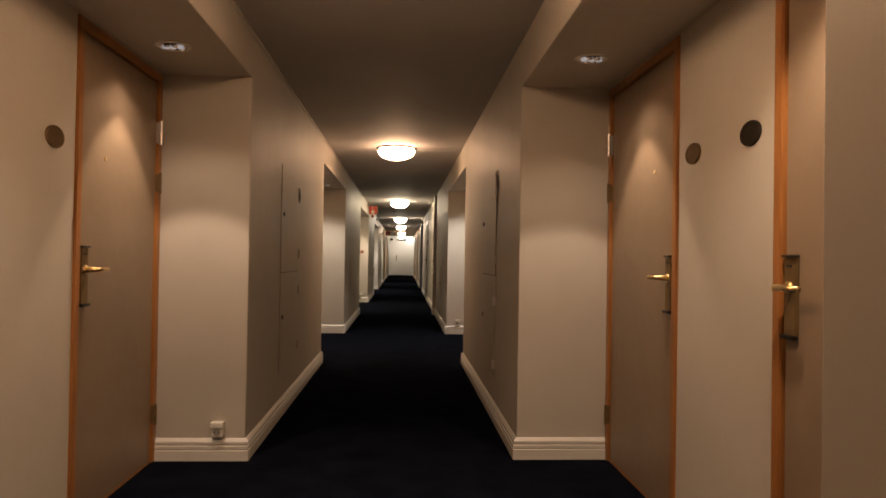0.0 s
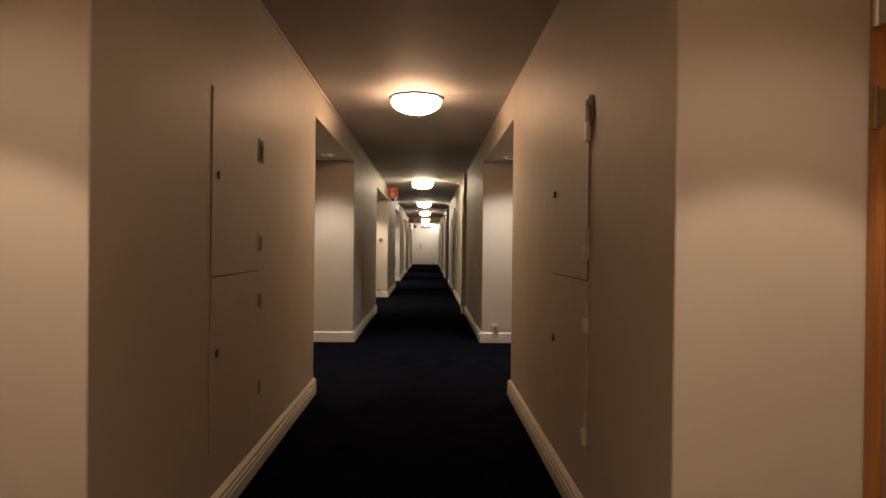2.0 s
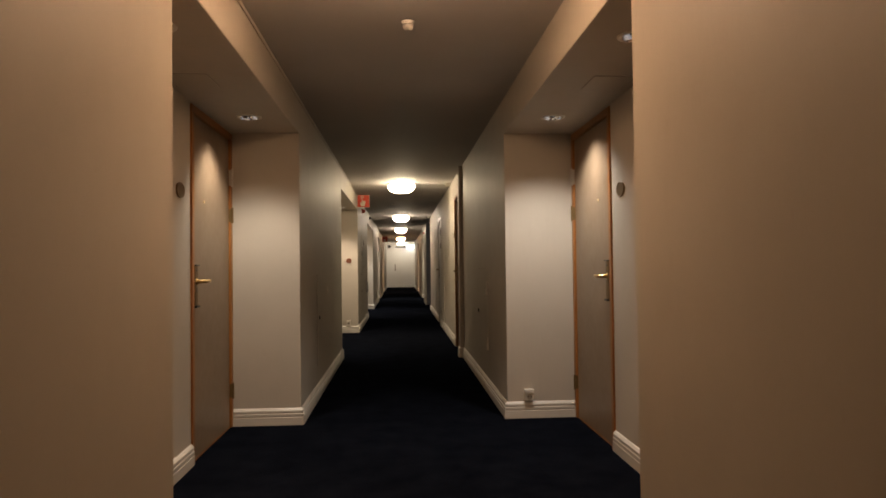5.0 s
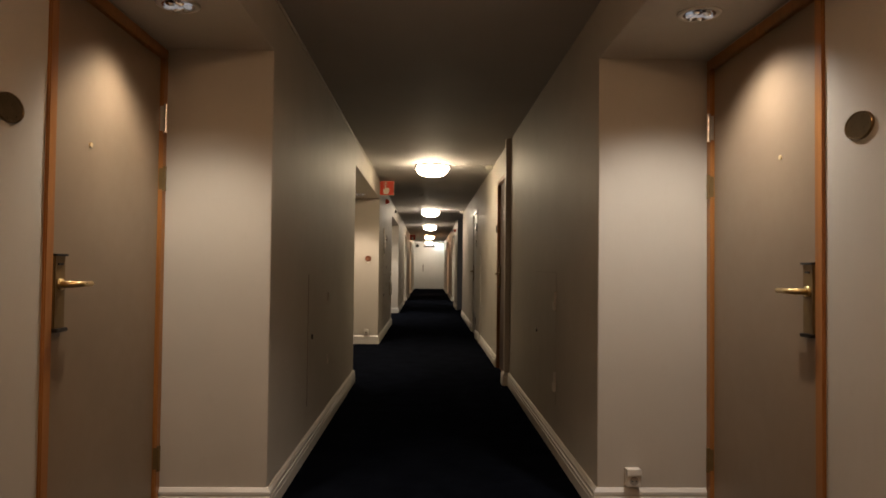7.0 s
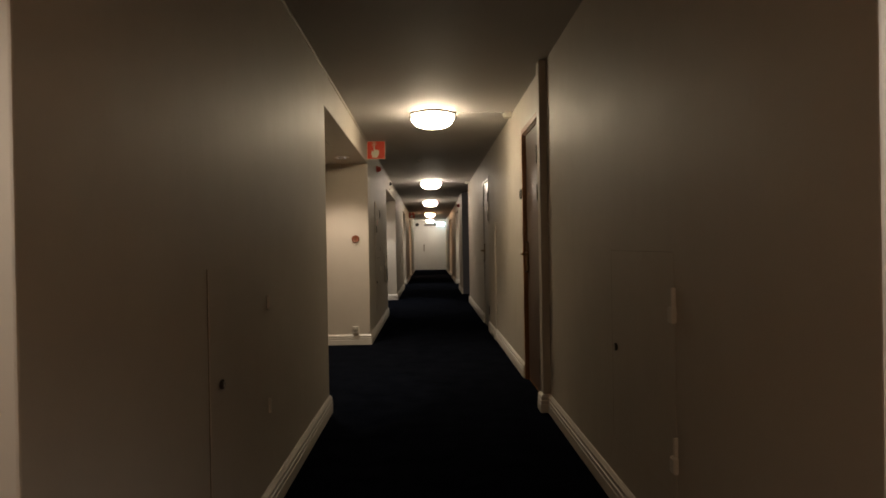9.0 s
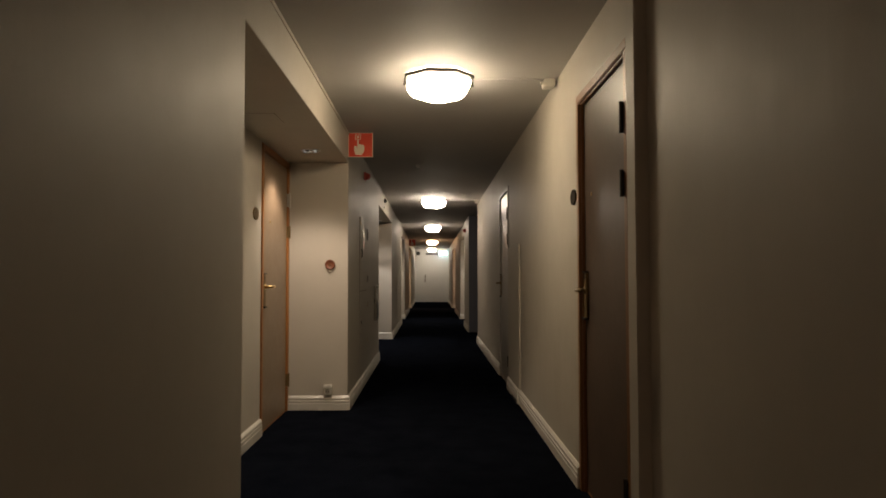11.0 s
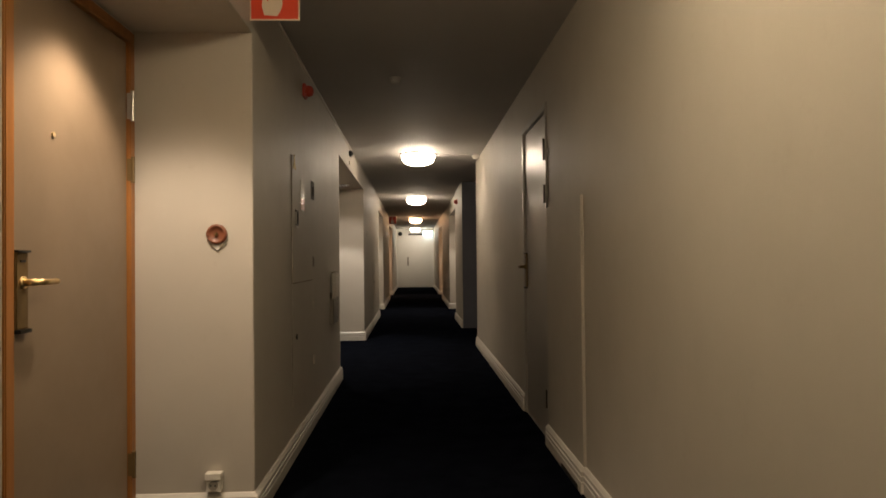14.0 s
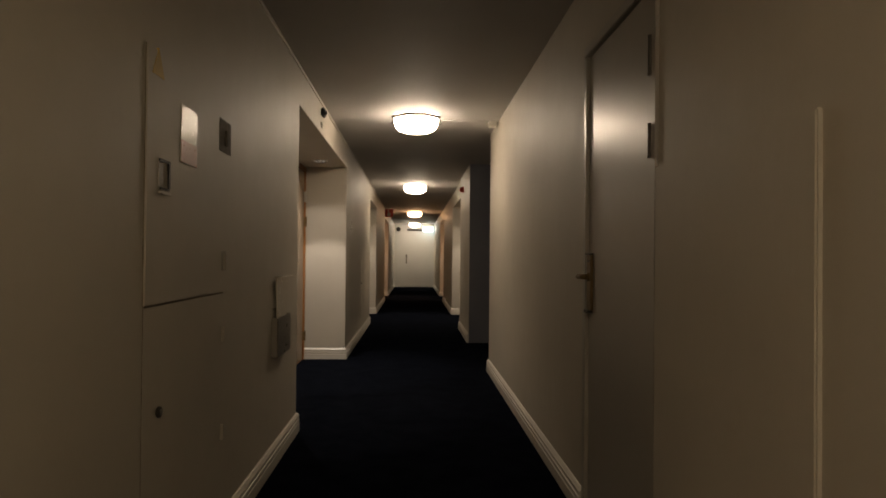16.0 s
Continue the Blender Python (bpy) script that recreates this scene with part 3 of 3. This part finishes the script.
# electrical cabinet with notices
h = hatch(on_left(XL, 17.715), 0.80, [(0.28, 0.977), (0.983, 1.715)], "cream electrical cabinet hatches with a paper notice and stickers", SOFT_GAP, 0.0, 0.003)
for z, patch, mat in ((1.58, (0.16, 0.125), GREY_PATCH), (1.10, (0.06, 0.075), FAINT_PATCH), (0.82, None, PAINT), (0.44, None, PAINT)):
    knuckle(h, 0.775, z, 0.06, mat, patch)
cam_lock(h, 0.108, 0.667)
notice = part("notice", box(0.268, -0.0085, 1.42, 0.425, -0.0065, 1.605), PAPER, h, "glossy white paper notice", 0.0005)
part("print", box(0.268, -0.0098, 1.420, 0.425, -0.0088, 1.492), PINK, notice, "faded red printed band")
tri = [(0.030, 1.640), (0.122, 1.640), (0.076, 1.722)]
part("sticker", prism(tri, 0.0078), YELLOW, h, "faded yellow warning triangle")
plate = part("pull_plate", box(0.082, -0.0085, 1.306, 0.172, -0.0055, 1.408), FAINT_PATCH, h, "pale plate behind the pull", 0.001)
bm = box(0.082, -0.013, 1.396, 0.168, -0.008, 1.405)
box(0.150, -0.015, 1.322, 0.163, -0.008, 1.396, bm)
box(0.090, -0.013, 1.316, 0.163, -0.008, 1.322, bm)
part("pull", bm, BLACK, plate, "black recessed bracket pull", 0.001)
part("lip", box(0.082, -0.016, 1.303, 0.166, -0.008, 1.310), TRIM, plate, "pale lower lip", 0.001)

# paper pocket beside the cabinet, with a sheet standing out of it
o = thing("wall_pocket", "grey acrylic wall pocket with a pale sheet in it", "wall pocket", on_left(XL, 19.44, 0.585))
part("back_plate", box(0, -0.005, 0, 0.37, 0, 0.26), ACRYLIC, o, "", 0.002)
# shadow under the sheet is put into this plate's dark colour
part("front_plate", box(0.0, -0.034, 0, 0.37, -0.029, 0.21), SHADE_GREY, o, "front plate, coloured dark for the shadow below the sheet", 0.002)
for x in (0.0, 0.364):
    part("side", box(x, -0.029, 0, x + 0.006, -0.005, 0.21), ACRYLIC, o)
part("base", box(0, -0.029, 0, 0.37, -0.005, 0.006), ACRYLIC, o)
sheet = part("sheet", prism([(0.10, 0.008), (0.28, 0.008), (0.345, 0.424), (0.03, 0.424)], 0.008), PAPER, o, "pale stiff sheet, narrower towards its foot", 0.001, at=pose(0, -0.012, 0))
# white strip made deep so the glossy top edge reads as a glint
part("edge", box(0.026, -0.036, 0.4245, 0.349, -0.004, 0.432), PLASTIC, sheet, "white edge strip, widened to carry the glint on the sheet's top", 0.002)

# small reflective notice and a low hatch farther along
o = thing("small_notice", "small glossy white notice on the wall", "notice", on_left(XL, 23.83, 1.44))
part("sheet", box(0, -0.004, 0, 0.17, 0, 0.11), PAPER, o, "", 0.001)
part("frame", prism([(-0.006, -0.006), (0.176, -0.006), (0.176, 0.116), (-0.006, 0.116)], 0.002), STEEL, o)
h = hatch(on_left(XL, 25.4), 0.765, [(0.28, 1.066)], "single low cream service hatch with a dark lock")
for z in (0.90, 0.46):
    knuckle(h, 0.768, z, 0.06, TRIM)
cam_lock(h, 0.106, 0.75)


# ---- power sockets ----
def make_socket(m):
    o = thing("power_socket", "white surface-mounted power socket above the baseboard", "socket", m, group="niche sockets")
    part("box", box(-0.032, -0.040, 0.0, 0.032, 0.0, 0.078), PLASTIC, o, "", 0.005)
    part("cover", prism([(-0.033, 0.056), (0.033, 0.056), (0.033, 0.081), (-0.033, 0.081)], 0.048), PLASTIC, o, "", 0.003)
    bm = disc(0.020, 0.003, pose(0, -0.0405, 0.030, 90), 24)
    well = part("well", bm, FAINT_PATCH, o, "round socket face")
    for x in (-0.0095, 0.0095):
        part("pin_hole", disc(0.0036, 0.002, pose(x, -0.0425, 0.030, 90), 10), BLACK, well)
    return o


# niche end walls face the camera: local axes are the world's
sock = make_socket(pose(-0.893, 3.805, 0.131))
for x, y in ((0.908, 10.042), (-0.914, 16.792)):
    copy_thing(sock, pose(x, y, 0.131))


# ---- fire alarm fittings ----
def fire_sign(m, label="red square fire alarm sign with a white pointing hand"):
    o = thing("fire_alarm_sign", label, "sign", m, group="fire alarm signs")
    w = 0.212
    part("plate", box(0, 0.0, 0, w, 0.004, w), WHITE_INK, o, "pale sign border", 0.001)
    face = part("face", box(0.006, -0.002, 0.006, w - 0.006, 0.0, w - 0.006), SIGN_RED, o, "red sign face", 0.0005)
    palm = [(0.062, 0.022), (0.116, 0.018), (0.132, 0.040), (0.140, 0.070), (0.138, 0.098), (0.124, 0.108), (0.098, 0.110), (0.090, 0.118), (0.090, 0.148), (0.078, 0.148),
            (0.078, 0.076), (0.070, 0.098), (0.055, 0.098), (0.052, 0.060)]
    part("pictogram", prism([(x, z) for x, z in palm], 0.0035), WHITE_INK, face, "white hand symbol")
    bm = bmesh.new()
    for x0, z0, x1, z1 in ((0.062, 0.150, 0.108, 0.154), (0.062, 0.190, 0.108, 0.194), (0.062, 0.154, 0.066, 0.190), (0.104, 0.154, 0.108, 0.190), (0.076, 0.164, 0.094, 0.182)):
        box(x0, -0.0035, z0, x1, -0.001, z1, bm)
    part("button_symbol", bm, WHITE_INK, face, "white button symbol")
    part("wall_tab", box(-0.002, 0.004, 0.02, 0.02, 0.012, w - 0.02), WHITE_INK, o)
    return o


fs = fire_sign(pose(XL, 16.752, 2.140))
copy_thing(fs, pose(XL, 33.16, 2.130))

o = thing("alarm_call_point", "round red-brown fire alarm call point on the niche wall", "call point", pose(-0.902, 16.792, 1.226))
part("body", lathe([(0.041, 0.0), (0.044, 0.004), (0.044, 0.014), (0.040, 0.020), (0.032, 0.021), (0.030, 0.016), (0.008, 0.016)], 28), RED_BROWN, o, "", smooth=True, at=pose(0, 0, 0, 90))
part("button", disc(0.008, 0.010, pose(0, -0.020, 0, 90), 14), PLAQUE_PALE, o, "small pale centre button")
part("tail", prism([(-0.030, -0.030), (0.030, -0.030), (0.006, -0.066), (-0.006, -0.066)], 0.010), PLASTIC, o, "white cable tail", 0.002)

o = thing("alarm_sounder", "small red fire alarm beacon high on the wall", "alarm", on_left(XL, 18.17, 2.186))
part("base", box(-0.046, -0.022, -0.046, 0.046, 0, 0.046), RED, o, "", 0.008)
part("dome", lathe([(0.036, 0.020), (0.036, 0.040), (0.028, 0.058), (0.010, 0.066)], 24), RED, o, "red beacon dome", smooth=True, at=pose(0, 0, 0, 90))

copy_thing(o, on_right(XP, 25.9, 2.13))

o = thing("wall_sensor", "black motion sensor above the niche opening", "sensor", on_left(XL, 21.25, 2.265))
part("body", box(-0.050, -0.034, -0.032, 0.050, 0, 0.034), BLACK, o, "", 0.010)
part("lens", disc(0.017, 0.012, pose(0, -0.038, 0.0, 90), 18), DARK_METAL, o, "dark glossy lens")
o = thing("sensor_label", "small white cable box under the sensor", "cable box", on_left(XL, 21.235, 2.165))
part("body", box(-0.028, -0.012, -0.020, 0.028, 0, 0.020), PLASTIC, o, "", 0.003)
part("slot", box(-0.016, -0.0135, -0.004, 0.016, -0.012, 0.004), GREY_PATCH, o)


# ---- ceiling boxes, cable runs, detectors ----
def ceiling_box(y, lamp_y, boxed=True):
    run = thing("cable_run", "thin painted cable running across the ceiling", "cable", pose(0.232, lamp_y, ZC))
    part("cable", box(0.0, -0.004, -0.007, XR - (0.094 if boxed else 0.004) - 0.232, 0.004, 0.0), CEIL, run, "", 0.002)
    if not boxed:
        return
    o = thing("junction_box", "small white cable junction box in the ceiling corner", "junction box", pose(XR - 0.052, y, ZC), group="junction boxes")
    part("box", box(-0.036, -0.045, -0.052, 0.036, 0.045, 0.0), PLASTIC, o, "", 0.006)
    part("gland", disc(0.010, 0.016, pose(-0.042, 0, -0.024, 0, 90), 14), PLASTIC, o, smooth=True)
    part("cover", box(-0.030, -0.050, -0.046, 0.030, -0.045, -0.006), PLASTIC, o, "", 0.002)


for y, ly, boxed in ((7.62, 7.62, False), (15.20, 15.18, True), (21.95, 21.93, True)):
    ceiling_box(y, ly, boxed)


def detector(m, label, r=0.05):
    o = thing("smoke_detector", label, "smoke detector", m, group="smoke detectors")
    part("base", lathe([(r, 0.0), (r, -0.010), (r * 0.94, -0.014)], 28), CEIL, o, smooth=True)
    part("chamber", lathe([(r * 0.80, -0.0145), (r * 0.78, -0.034), (r * 0.55, -0.044), (r * 0.2, -0.046)], 28), CEIL, o, "slotted white chamber", smooth=True)
    return o


detector(pose(0.025, 8.45, ZC), "small white ceiling detector behind the lamp", 0.034)
detector(pose(-0.17, 18.50, ZC), "white smoke detector on the dark ceiling", 0.042)

# ---- far end: emergency exit light and fittings ----
o = thing("exit_sign", "lit white and green emergency exit sign under the ceiling", "exit sign", pose(0.32, Y_END - 0.25, 2.06))
part("housing", box(0.0, 0.0, 0.20, 0.40, 0.08, 0.30), PLASTIC, o, "", 0.006)
part("panel", box(0.01, 0.02, 0.02, 0.36, 0.05, 0.20), EXIT_GLOW, o, "glowing white panel", 0.002)
part("symbol", box(0.03, 0.016, 0.03, 0.15, 0.02, 0.08), GREEN_GLOW, o, "green exit symbol")
o = thing("door_closer", "dark bar-shaped door closer over the end door", "door closer", pose(-0.27, Y_END, 2.10))
part("body", box(0.0, -0.075, 0.0, 0.58, 0, 0.075), BLACK, o, "", 0.008)
part("arm", box(0.10, -0.095, 0.020, 0.46, -0.078, 0.036), DARK_METAL, o, "", 0.003)
o = thing("alarm_bell", "dark round alarm bell high on the end wall", "alarm bell", pose(-0.60, Y_END, 2.165))
part("gong", lathe([(0.085, 0.0), (0.085, 0.02), (0.078, 0.045), (0.050, 0.062), (0.012, 0.068)], 28), BLACK, o, "", smooth=True, at=pose(0, 0, 0, 90))
part("back_box", box(-0.05, -0.012, -0.05, 0.05, 0.0, 0.05), DARK_METAL, o, "", 0.003)


# ---- access panels in the niche soffits ----
def access_panel(m, w, d):
    o = thing("access_panel", "square painted access panel flush in the soffit", "access panel", m, group="soffit access panels")
    part("edge_gap", box(-w / 2 - 0.003, -d / 2 - 0.003, -0.001, w / 2 + 0.003, d / 2 + 0.003, 0.002), GAP, o, "dark hairline gap")
    part("panel", box(-w / 2, -d / 2, -0.003, w / 2, d / 2, 0.001), PAINT, o, "", 0.001)
    return o


for x, y in ((-1.095, 8.62), (1.10, 8.62), (-1.09, 15.15)):
    access_panel(pose(x, y, ZS), 0.22, 0.26)
